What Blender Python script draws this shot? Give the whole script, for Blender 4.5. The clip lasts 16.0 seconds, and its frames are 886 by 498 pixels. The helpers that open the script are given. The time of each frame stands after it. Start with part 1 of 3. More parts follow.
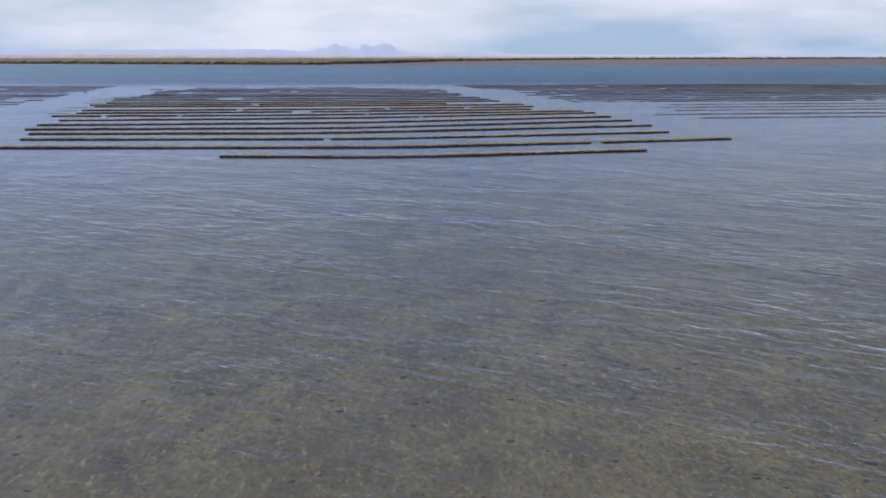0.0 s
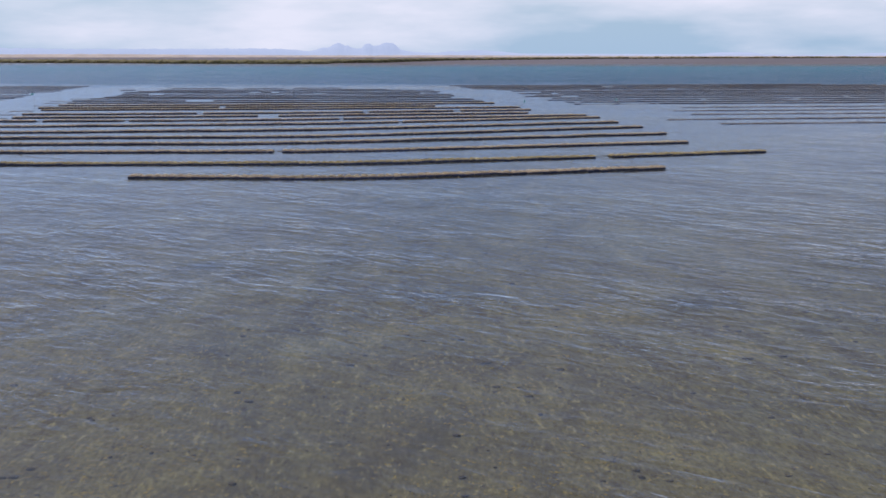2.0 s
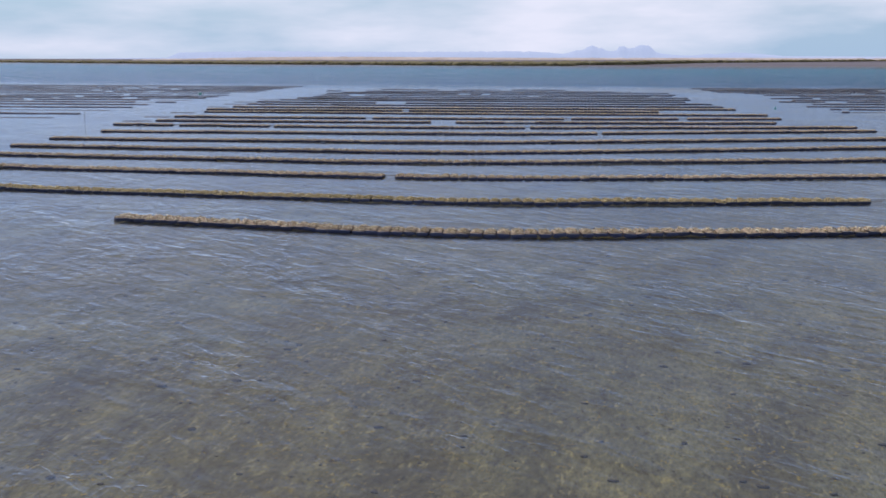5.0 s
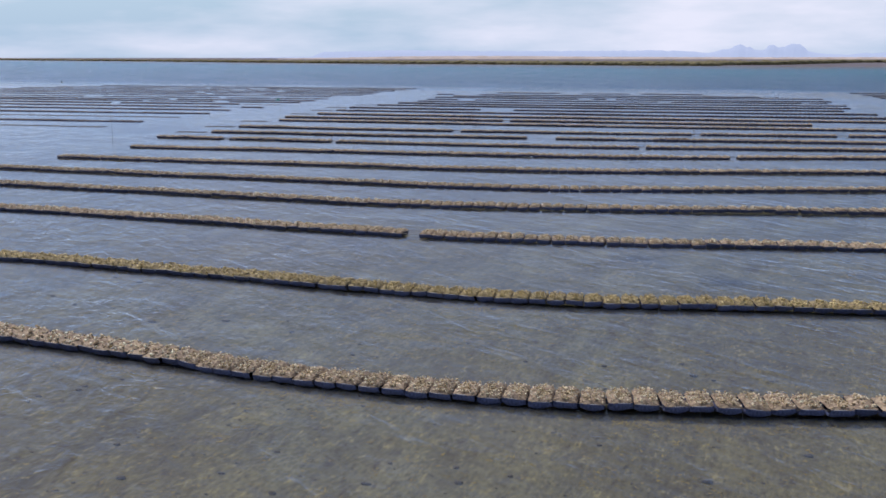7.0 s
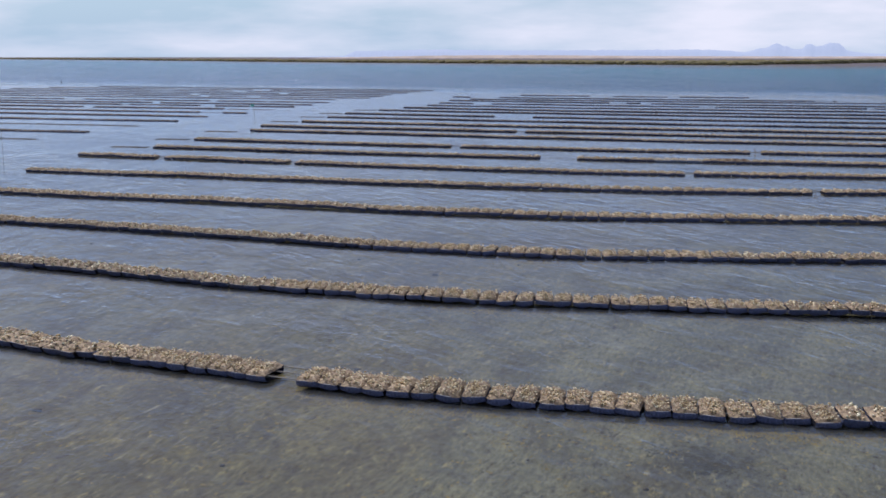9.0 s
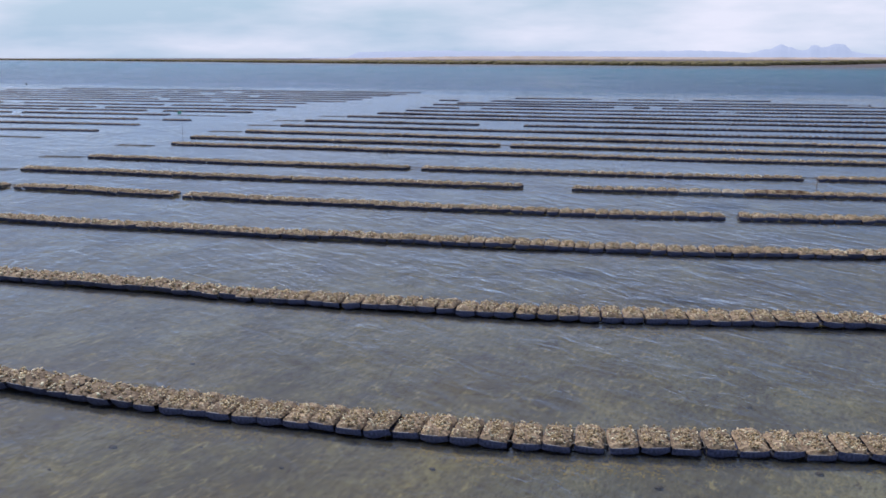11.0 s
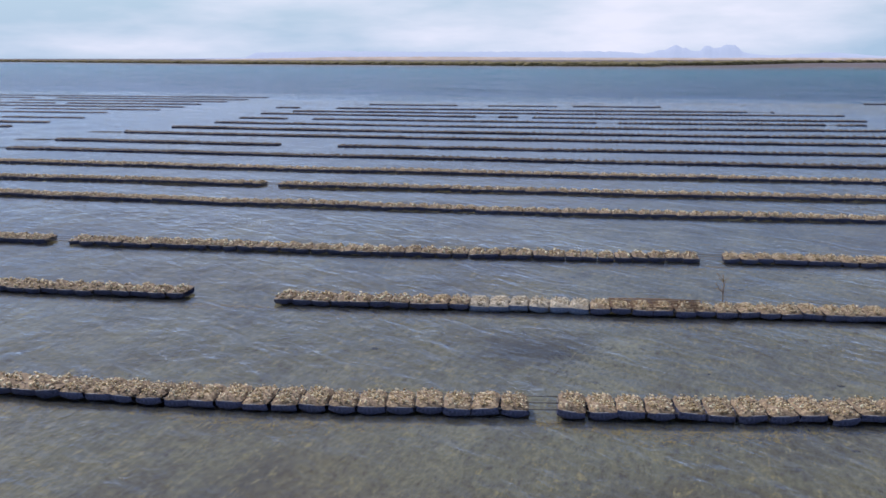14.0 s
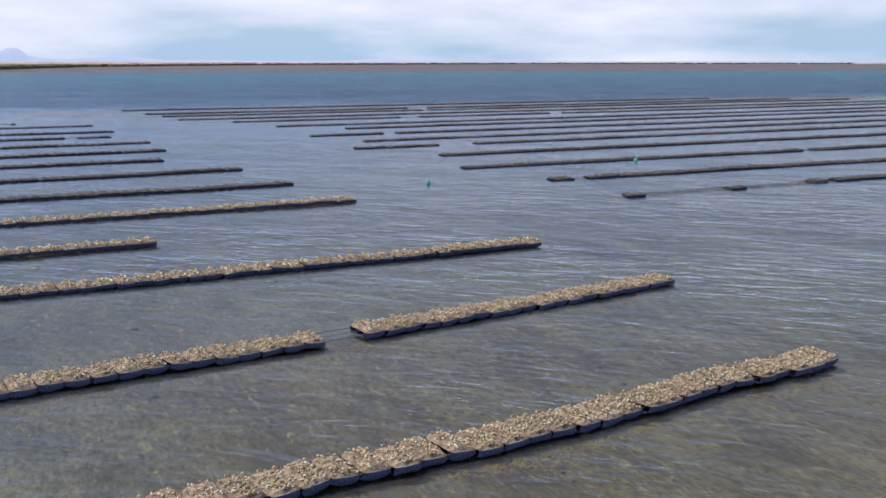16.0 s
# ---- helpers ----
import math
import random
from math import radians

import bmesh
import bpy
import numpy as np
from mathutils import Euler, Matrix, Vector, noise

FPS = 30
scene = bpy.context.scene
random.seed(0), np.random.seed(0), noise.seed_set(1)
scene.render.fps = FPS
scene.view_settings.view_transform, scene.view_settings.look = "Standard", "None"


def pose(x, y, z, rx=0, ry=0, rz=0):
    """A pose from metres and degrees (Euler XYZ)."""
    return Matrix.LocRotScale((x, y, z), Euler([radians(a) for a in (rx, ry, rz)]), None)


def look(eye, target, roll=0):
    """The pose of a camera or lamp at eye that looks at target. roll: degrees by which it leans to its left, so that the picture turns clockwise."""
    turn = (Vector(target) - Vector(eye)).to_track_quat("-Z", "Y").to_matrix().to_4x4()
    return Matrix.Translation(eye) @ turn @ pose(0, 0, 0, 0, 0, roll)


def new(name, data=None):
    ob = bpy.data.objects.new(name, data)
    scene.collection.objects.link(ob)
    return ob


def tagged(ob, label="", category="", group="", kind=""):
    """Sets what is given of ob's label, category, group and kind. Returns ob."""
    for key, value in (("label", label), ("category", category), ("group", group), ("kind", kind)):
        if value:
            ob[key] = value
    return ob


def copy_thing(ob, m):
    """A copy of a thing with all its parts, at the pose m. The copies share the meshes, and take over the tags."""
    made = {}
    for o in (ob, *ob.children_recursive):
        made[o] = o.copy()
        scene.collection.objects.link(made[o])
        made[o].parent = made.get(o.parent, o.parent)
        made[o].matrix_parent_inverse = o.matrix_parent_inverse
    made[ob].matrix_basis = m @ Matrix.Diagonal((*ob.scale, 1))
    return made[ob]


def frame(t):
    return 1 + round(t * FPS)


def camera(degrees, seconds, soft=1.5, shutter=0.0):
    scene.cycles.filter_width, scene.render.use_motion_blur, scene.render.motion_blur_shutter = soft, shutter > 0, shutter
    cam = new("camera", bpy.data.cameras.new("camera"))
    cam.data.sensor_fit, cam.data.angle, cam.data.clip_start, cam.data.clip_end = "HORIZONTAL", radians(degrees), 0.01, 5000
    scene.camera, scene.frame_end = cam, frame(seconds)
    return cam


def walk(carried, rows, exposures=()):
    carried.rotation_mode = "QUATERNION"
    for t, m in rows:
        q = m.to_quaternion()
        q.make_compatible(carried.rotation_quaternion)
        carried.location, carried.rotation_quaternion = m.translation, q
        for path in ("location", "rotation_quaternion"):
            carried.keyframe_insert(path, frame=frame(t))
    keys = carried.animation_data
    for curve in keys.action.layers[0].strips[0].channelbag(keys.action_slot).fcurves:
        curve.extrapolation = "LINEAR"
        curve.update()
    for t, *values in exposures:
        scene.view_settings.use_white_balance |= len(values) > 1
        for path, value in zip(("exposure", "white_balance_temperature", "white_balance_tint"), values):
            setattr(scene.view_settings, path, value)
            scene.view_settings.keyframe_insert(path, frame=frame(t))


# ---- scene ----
cam = camera(47.08, 16.0, soft=1.7)
PATH = [
    (0.0, pose(0.000, 0.267, 7.940, 79.204, 0.000, 0.000)),
    (0.5, pose(0.809, 4.557, 7.903, 79.181, 0.000, 0.054)),
    (1.0, pose(1.428, 8.769, 7.826, 79.167, 0.000, 0.119)),
    (1.5, pose(1.871, 12.855, 7.728, 79.153, 0.000, 0.100)),
    (2.0, pose(2.341, 17.095, 7.644, 79.178, 0.000, 0.213)),
    (2.5, pose(2.748, 21.283, 7.508, 79.180, 0.000, 0.297)),
    (3.0, pose(3.334, 25.660, 7.341, 79.195, 0.000, 0.789)),
    (3.5, pose(4.094, 29.979, 7.202, 79.226, 0.000, 2.303)),
    (4.0, pose(4.834, 34.279, 7.052, 79.252, 0.000, 5.438)),
    (4.5, pose(5.384, 38.752, 6.857, 79.260, 0.000, 9.968)),
    (5.0, pose(5.812, 43.349, 6.663, 79.340, 0.000, 14.241)),
    (7.5, pose(3.889, 66.438, 6.945, 79.260, 0.000, 22.690)),
    (8.0, pose(2.726, 71.185, 6.919, 79.243, -0.000, 23.251)),
    (8.5, pose(1.601, 75.533, 6.888, 79.225, -0.000, 23.668)),
    (11.0, pose(-4.348, 97.571, 6.448, 79.316, 0.000, 24.080)),
    (11.5, pose(-5.319, 101.757, 6.418, 79.329, 0.000, 23.992)),
    (12.0, pose(-5.999, 106.066, 6.420, 79.361, 0.000, 24.312)),
    (12.5, pose(-6.488, 110.205, 6.396, 79.365, 0.000, 24.350)),
    (13.0, pose(-6.718, 114.337, 6.310, 79.394, 0.000, 23.944)),
    (13.5, pose(-6.691, 118.302, 6.308, 79.361, 0.000, 22.756)),
    (14.0, pose(-6.394, 122.283, 6.264, 79.347, 0.000, 18.659)),
    (14.5, pose(-5.881, 126.225, 6.114, 79.420, -0.000, 10.689)),
    (15.0, pose(-4.949, 129.757, 6.014, 79.477, -0.000, 0.955)),
    (15.5, pose(-3.398, 132.791, 6.092, 79.500, 0.000, -9.304)),
    (16.0, pose(-1.449, 135.338, 6.238, 79.555, 0.000, -19.305)),
]
walk(cam, PATH, [(0.0, -0.15, 6060, 20), (8.5, -0.11, 6060, 20), (13.0, -0.10, 6060, 20), (16.0, 0.02, 6060, 20)])

# ---- world, sun ----
SUN_AZ, SUN_EL = 63.0, 54.0     # degrees to the left of +y, and up
world = bpy.data.worlds.new("world")
scene.world = world
world.use_nodes = True
wn, wl = world.node_tree.nodes, world.node_tree.links
wn.clear()
sky = wn.new("ShaderNodeTexSky")
sky.sky_type, sky.sun_disc = "NISHITA", False
sky.sun_elevation, sky.sun_rotation = radians(SUN_EL), radians(-SUN_AZ)
sky.air_density, sky.dust_density, sky.ozone_density = 1.0, 0.3, 2.0
wco = wn.new("ShaderNodeTexCoord")
wsep = wn.new("ShaderNodeSeparateXYZ")
wl.new(wco.outputs["Generated"], wsep.inputs["Vector"])
# pale haze towards the horizon
whaze = wn.new("ShaderNodeMapRange")
whaze.interpolation_type = "SMOOTHSTEP"
for key, value in (("From Min", 0.0), ("From Max", 0.15), ("To Min", 0.88), ("To Max", 0.02)):
    whaze.inputs[key].default_value = value
wl.new(wsep.outputs["Z"], whaze.inputs["Value"])
wlow = wn.new("ShaderNodeMixRGB")
wlow.inputs["Color2"].default_value = (4.0, 5.95, 7.5, 1)
wl.new(whaze.outputs["Result"], wlow.inputs["Fac"])
wl.new(sky.outputs["Color"], wlow.inputs["Color1"])
# thin streaky cloud
wmap = wn.new("ShaderNodeMapping")
wmap.inputs["Scale"].default_value = (1.5, 1.5, 7.0)
wmap.inputs["Location"].default_value = (0.9, 0.2, 0.0)
wnoise = wn.new("ShaderNodeTexNoise")
wnoise.inputs["Scale"].default_value, wnoise.inputs["Detail"].default_value = 2.1, 6.0
wnoise.inputs["Roughness"].default_value = 0.52
wramp = wn.new("ShaderNodeValToRGB")
wramp.color_ramp.elements[0].position, wramp.color_ramp.elements[0].color = 0.40, (0, 0, 0, 1)
wramp.color_ramp.elements[1].position, wramp.color_ramp.elements[1].color = 0.64, (0.85, 0.85, 0.85, 1)
wmix = wn.new("ShaderNodeMixRGB")
wmix.inputs["Color2"].default_value = (9.4, 9.5, 9.9, 1)
wbg = wn.new("ShaderNodeBackground")
wbg.inputs["Strength"].default_value = 0.10
wout = wn.new("ShaderNodeOutputWorld")
wl.new(wco.outputs["Generated"], wmap.inputs["Vector"])
wl.new(wmap.outputs["Vector"], wnoise.inputs["Vector"])
wl.new(wnoise.outputs["Fac"], wramp.inputs["Fac"])
wthin = wn.new("ShaderNodeMapRange")
for key, value in (("From Min", 0.06), ("From Max", 0.22), ("To Min", 1.0), ("To Max", 0.28)):
    wthin.inputs[key].default_value = value
wl.new(wsep.outputs["Z"], wthin.inputs["Value"])
wcov = wn.new("ShaderNodeMath")
wcov.operation = "MULTIPLY"
wl.new(wramp.outputs["Color"], wcov.inputs[0])
wl.new(wthin.outputs["Result"], wcov.inputs[1])
wl.new(wcov.outputs["Value"], wmix.inputs["Fac"])
wl.new(wlow.outputs["Color"], wmix.inputs["Color1"])
wl.new(wmix.outputs["Color"], wbg.inputs["Color"])
wl.new(wbg.outputs["Background"], wout.inputs["Surface"])

sun_data = bpy.data.lights.new("sun", "SUN")
sun_data.energy, sun_data.angle, sun_data.color = 3.5, radians(0.6), (1.0, 0.95, 0.87)
sun = new("sun", sun_data)
sun_dir = Vector((-math.sin(radians(SUN_AZ)) * math.cos(radians(SUN_EL)), math.cos(radians(SUN_AZ)) * math.cos(radians(SUN_EL)), math.sin(radians(SUN_EL))))
sun.matrix_world = look(tuple(sun_dir * 100), (0, 0, 0))


# ---- materials ----
def material(name):
    m = bpy.data.materials.new(name)
    m.use_nodes = True
    nt = m.node_tree
    nt.nodes.clear()
    out = nt.nodes.new("ShaderNodeOutputMaterial")
    return m, nt.nodes, nt.links, out


def coords(nodes, links, scale=(1, 1, 1), turn=0.0):
    tc = nodes.new("ShaderNodeTexCoord")
    mr = nodes.new("ShaderNodeMapping")
    mr.inputs["Rotation"].default_value = (0, 0, radians(turn))
    mp = nodes.new("ShaderNodeMapping")
    mp.inputs["Scale"].default_value = scale
    links.new(tc.outputs["Object"], mr.inputs["Vector"])
    links.new(mr.outputs["Vector"], mp.inputs["Vector"])
    return mp.outputs["Vector"]


def noise_tex(nodes, links, vec, scale, detail=4.0, rough=0.55, warp=0.0):
    n = nodes.new("ShaderNodeTexNoise")
    n.inputs["Scale"].default_value, n.inputs["Detail"].default_value = scale, detail
    n.inputs["Roughness"].default_value, n.inputs["Distortion"].default_value = rough, warp
    links.new(vec, n.inputs["Vector"])
    return n.outputs["Fac"]


def ramp(nodes, links, fac, stops):
    r = nodes.new("ShaderNodeValToRGB")
    e = r.color_ramp.elements
    while len(e) < len(stops):
        e.new(0.5)
    for el, (p, c) in zip(e, stops):
        el.position, el.color = p, (*c, 1)
    links.new(fac, r.inputs["Fac"])
    return r.outputs["Color"]


def mix(nodes, links, fac, a, b, kind="MIX"):
    m = nodes.new("ShaderNodeMixRGB")
    m.blend_type = kind
    for sock, v in (("Fac", fac), ("Color1", a), ("Color2", b)):
        if isinstance(v, (int, float)):
            m.inputs[sock].default_value = v
        elif isinstance(v, tuple):
            m.inputs[sock].default_value = (*v, 1)
        else:
            links.new(v, m.inputs[sock])
    return m.outputs["Color"]


def math_node(nodes, links, op, a, b=0.0):
    m = nodes.new("ShaderNodeMath")
    m.operation = op
    for i, v in enumerate((a, b)):
        if isinstance(v, (int, float)):
            m.inputs[i].default_value = v
        else:
            links.new(v, m.inputs[i])
    return m.outputs["Value"]


def bump(nodes, links, height, strength, distance, normal=None):
    b = nodes.new("ShaderNodeBump")
    b.inputs["Strength"].default_value, b.inputs["Distance"].default_value = strength, distance
    links.new(height, b.inputs["Height"])
    if normal is not None:
        links.new(normal, b.inputs["Normal"])
    return b.outputs["Normal"]


def surface(nodes, links, out, colour, rough=0.8, normal=None, metal=0.0, spec=0.4):
    p = nodes.new("ShaderNodeBsdfPrincipled")
    if isinstance(colour, tuple):
        p.inputs["Base Color"].default_value = (*colour, 1)
    else:
        links.new(colour, p.inputs["Base Color"])
    p.inputs["Roughness"].default_value, p.inputs["Metallic"].default_value = rough, metal
    p.inputs["Specular IOR Level"].default_value = spec
    if normal is not None:
        links.new(normal, p.inputs["Normal"])
    links.new(p.outputs["BSDF"], out.inputs["Surface"])
    return p


def make_water():
    m, n, l, out = material("sea_water")
    # wind ripples in broad ruffled and calmer lanes, steeper over the deep channel
    v = coords(n, l)
    lanes = noise_tex(n, l, coords(n, l, (0.03, 0.06, 1), 30), 1.0, 3.0)
    lane = ramp(n, l, lanes, [(0.35, (0.45, 0.45, 0.45)), (0.65, (1.1, 1.1, 1.1))])
    puffs = ramp(n, l, noise_tex(n, l, coords(n, l, (0.16, 0.30, 1), 36), 1.0, 3.0, 0.55, 0.5), [(0.36, (0.55, 0.55, 0.55)), (0.62, (1.15, 1.15, 1.15))])
    lane = math_node(n, l, "MULTIPLY", lane, puffs)
    w1 = noise_tex(n, l, coords(n, l, (0.70, 1.65, 1), 40), 1.0, 1.0, 0.5, 0.7)
    w2 = noise_tex(n, l, coords(n, l, (2.5, 5.0, 1), 43), 1.0, 1.5, 0.55, 0.7)
    w3 = noise_tex(n, l, coords(n, l, (0.12, 0.30, 1), 22), 1.0, 2.0)
    h = math_node(n, l, "ADD", math_node(n, l, "MULTIPLY", w1, 0.80), math_node(n, l, "MULTIPLY", w2, 0.21))
    h = math_node(n, l, "ADD", h, math_node(n, l, "MULTIPLY", w3, 0.4))
    # sharp little crests
    w4 = noise_tex(n, l, coords(n, l, (1.5, 2.9, 1), 41), 1.0, 2.0, 0.5, 0.7)
    gust = ramp(n, l, noise_tex(n, l, coords(n, l, (0.22, 0.5, 1), 40), 1.0, 3.0, 0.6), [(0.40, (0.22, 0.22, 0.22)), (0.64, (1, 1, 1))])
    crest = math_node(n, l, "ABSOLUTE", math_node(n, l, "SUBTRACT", w4, 0.5))
    crest = math_node(n, l, "POWER", math_node(n, l, "SUBTRACT", 1.0, math_node(n, l, "MULTIPLY", crest, 2.0)), 5.0)
    crest = math_node(n, l, "MULTIPLY", crest, gust)
    h = math_node(n, l, "ADD", h, math_node(n, l, "MULTIPLY", crest, 0.13))
    sep = n.new("ShaderNodeSeparateXYZ")
    l.new(v, sep.inputs["Vector"])
    chop = n.new("ShaderNodeMapRange")
    for key, value in (("From Min", 245.0), ("From Max", 320.0), ("To Min", 1.0), ("To Max", 6.0)):
        chop.inputs[key].default_value = value
    l.new(sep.outputs["Y"], chop.inputs["Value"])
    h = math_node(n, l, "MULTIPLY", math_node(n, l, "MULTIPLY", h, lane), chop.outputs["Result"])
    # wind from behind: the ripples lean, and mirror with their steeper side
    lean = math_node(n, l, "ADD", h, math_node(n, l, "MULTIPLY", sep.outputs["Y"], 1.35))
    steep = math_node(n, l, "MAXIMUM", math_node(n, l, "SUBTRACT", sep.outputs["Y"], 285.0), 0.0)
    lean = math_node(n, l, "ADD", lean, math_node(n, l, "MULTIPLY", steep, 1.3))
    mirror = bump(n, l, lean, 1.0, 0.085)
    nrm = bump(n, l, math_node(n, l, "ADD", h, math_node(n, l, "MULTIPLY", sep.outputs["Y"], 0.12)), 1.0, 0.125)
    fr = n.new("ShaderNodeFresnel")
    fr.inputs["IOR"].default_value = 1.333
    l.new(nrm, fr.inputs["Normal"])
    tr = n.new("ShaderNodeBsdfTransparent")
    tr.inputs["Color"].default_value = (0.94, 0.92, 0.85, 1)
    gl = n.new("ShaderNodeBsdfGlossy")
    gl.inputs["Roughness"].default_value = 0.14
    gl.inputs["Color"].default_value = (1, 1, 1, 1)
    l.new(mirror, gl.inputs["Normal"])
    mx = n.new("ShaderNodeMixShader")
    l.new(fr.outputs["Fac"], mx.inputs["Fac"])
    # a little silt in the water scatters light back
    silt = n.new("ShaderNodeBsdfDiffuse")
    silt.inputs["Color"].default_value = (0.130, 0.138, 0.130, 1)
    body = n.new("ShaderNodeMixShader")
    body.inputs["Fac"].default_value = 0.20
    l.new(tr.outputs["BSDF"], body.inputs[1])
    l.new(silt.outputs["BSDF"], body.inputs[2])
    l.new(body.outputs["Shader"], mx.inputs[1])
    l.new(gl.outputs["BSDF"], mx.inputs[2])
    l.new(mx.outputs["Shader"], out.inputs["Surface"])
    return m


def make_seabed():
    m, n, l, out = material("tidal_ground")
    v = coords(n, l)
    big = noise_tex(n, l, v, 0.055, 4.0, 0.55, 0.8)
    # combed along by the tide
    c = coords(n, l, (1.2, 0.45, 1), -4)
    mid = noise_tex(n, l, c, 0.60, 6.0, 0.66, 0.5)
    fine = noise_tex(n, l, c, 9.0, 6.0, 0.80)
    sand = ramp(n, l, mid, [(0.28, (0.128, 0.136, 0.092)), (0.52, (0.218, 0.230, 0.155)), (0.74, (0.315, 0.330, 0.218))])
    olive = ramp(n, l, mid, [(0.28, (0.108, 0.100, 0.050)), (0.60, (0.220, 0.206, 0.098)), (0.82, (0.355, 0.340, 0.118))])
    # the outer flats, before the first row, carry more weed
    outer = n.new("ShaderNodeMapRange")
    for key, value in (("From Min", 20.0), ("From Max", 85.0), ("To Min", 0.17), ("To Max", -0.03)):
        outer.inputs[key].default_value = value
    ysep = n.new("ShaderNodeSeparateXYZ")
    l.new(v, ysep.inputs["Vector"])
    l.new(ysep.outputs["Y"], outer.inputs["Value"])
    big = math_node(n, l, "ADD", big, outer.outputs["Result"])
    weed = ramp(n, l, big, [(0.43, (0, 0, 0)), (0.57, (1, 1, 1))])
    col = mix(n, l, weed, sand, olive)
    spots = noise_tex(n, l, v, 0.16, 3.0, 0.5, 0.3)
    dark = ramp(n, l, spots, [(0.60, (0, 0, 0)), (0.74, (0.6, 0.6, 0.6))])
    col = mix(n, l, dark, col, (0.075, 0.072, 0.050))
    col = mix(n, l, 0.8, col, ramp(n, l, fine, [(0.32, (0.18, 0.18, 0.18)), (0.68, (1.5, 1.5, 1.5))]), "MULTIPLY")
    # drifts of brown silt and paler sand, then flecks of shell, weed and rotted leaf
    drift = noise_tex(n, l, coords(n, l, (0.55, 0.28, 1), -8), 1.0, 4.0, 0.62, 0.6)
    col = mix(n, l, 0.75, col, ramp(n, l, drift, [(0.34, (0.62, 0.56, 0.50)), (0.50, (1.0, 1.0, 1.0)), (0.66, (1.30, 1.32, 1.32))]), "MULTIPLY")
    speck = noise_tex(n, l, c, 5.2, 6.0, 0.76, 0.3)
    col = mix(n, l, ramp(n, l, speck, [(0.56, (0, 0, 0)), (0.66, (0.80, 0.80, 0.80))]), col, (0.46, 0.42, 0.19))
    col = mix(n, l, ramp(n, l, speck, [(0.33, (0.85, 0.85, 0.85)), (0.45, (0, 0, 0))]), col, (0.058, 0.044, 0.026))
    # deep water's blue painted on the channel floor, then the dry flats, by height
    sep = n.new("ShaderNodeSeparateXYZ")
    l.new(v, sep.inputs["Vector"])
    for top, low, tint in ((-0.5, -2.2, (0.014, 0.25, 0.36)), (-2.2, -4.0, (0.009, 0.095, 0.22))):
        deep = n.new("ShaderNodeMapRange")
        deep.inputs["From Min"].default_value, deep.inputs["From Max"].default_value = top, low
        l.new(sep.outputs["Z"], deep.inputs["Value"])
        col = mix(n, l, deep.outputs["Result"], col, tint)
    dry = n.new("ShaderNodeMapRange")
    dry.inputs["From Min"].default_value, dry.inputs["From Max"].default_value = -0.15, 0.12
    l.new(sep.outputs["Z"], dry.inputs["Value"])
    flat = ramp(n, l, noise_tex(n, l, coords(n, l, (0.004, 0.02, 1)), 1.0, 5.0), [(0.35, (0.13, 0.115, 0.115)), (0.65, (0.21, 0.185, 0.185))])
    col = mix(n, l, dry.outputs["Result"], col, flat)
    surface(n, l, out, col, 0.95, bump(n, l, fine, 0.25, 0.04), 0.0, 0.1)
    return m


def make_shells(name, pale, tan, brown):
    m, n, l, out = material(name)
    g = n.new("ShaderNodeNewGeometry")
    col = ramp(n, l, g.outputs["Random Per Island"], [(0.0, brown), (0.35, tan), (0.75, pale), (1.0, tuple(min(1, 1.25 * c) for c in pale))])
    fine = noise_tex(n, l, coords(n, l), 45.0, 3.0)
    col = mix(n, l, 0.5, col, ramp(n, l, fine, [(0.3, (0.45, 0.42, 0.38)), (0.7, (1.1, 1.1, 1.1))]), "MULTIPLY")
    surface(n, l, out, col, 0.6, bump(n, l, fine, 0.5, 0.01), 0.0, 0.35)
    return m


def make_mesh_bag(name, a, b, speck):
    m, n, l, out = material(name)
    v = coords(n, l)
    oi = n.new("ShaderNodeObjectInfo")
    cells = n.new("ShaderNodeTexVoronoi")
    cells.inputs["Scale"].default_value = 17.0
    l.new(v, cells.inputs["Vector"])
    grey = n.new("ShaderNodeSeparateColor")
    l.new(cells.outputs["Color"], grey.inputs["Color"])
    col = ramp(n, l, grey.outputs["Red"], [(0.0, a), (0.55, b), (1.0, speck)])
    dirt = noise_tex(n, l, v, 2.2, 4.0)
    col = mix(n, l, 0.6, col, ramp(n, l, dirt, [(0.3, (0.45, 0.42, 0.36)), (0.7, (1.15, 1.12, 1.05))]), "MULTIPLY")
    tone = n.new("ShaderNodeMapRange")
    tone.inputs["To Min"].default_value, tone.inputs["To Max"].default_value = 0.75, 1.2
    l.new(oi.outputs["Random"], tone.inputs["Value"])
    hs = n.new("ShaderNodeHueSaturation")
    l.new(col, hs.inputs["Color"])
    l.new(tone.outputs["Result"], hs.inputs["Value"])
    surface(n, l, out, hs.outputs["Color"], 0.75, bump(n, l, cells.outputs["Distance"], 0.7, 0.03), 0.0, 0.3)
    return m


def make_plain(name, a, b, scale, rough=0.7, metal=0.0, spec=0.3):
    m, n, l, out = material(name)
    f = noise_tex(n, l, coords(n, l), scale, 5.0)
    surface(n, l, out, ramp(n, l, f, [(0.3, a), (0.7, b)]), rough, bump(n, l, f, 0.4, 0.01), metal, spec)
    return m


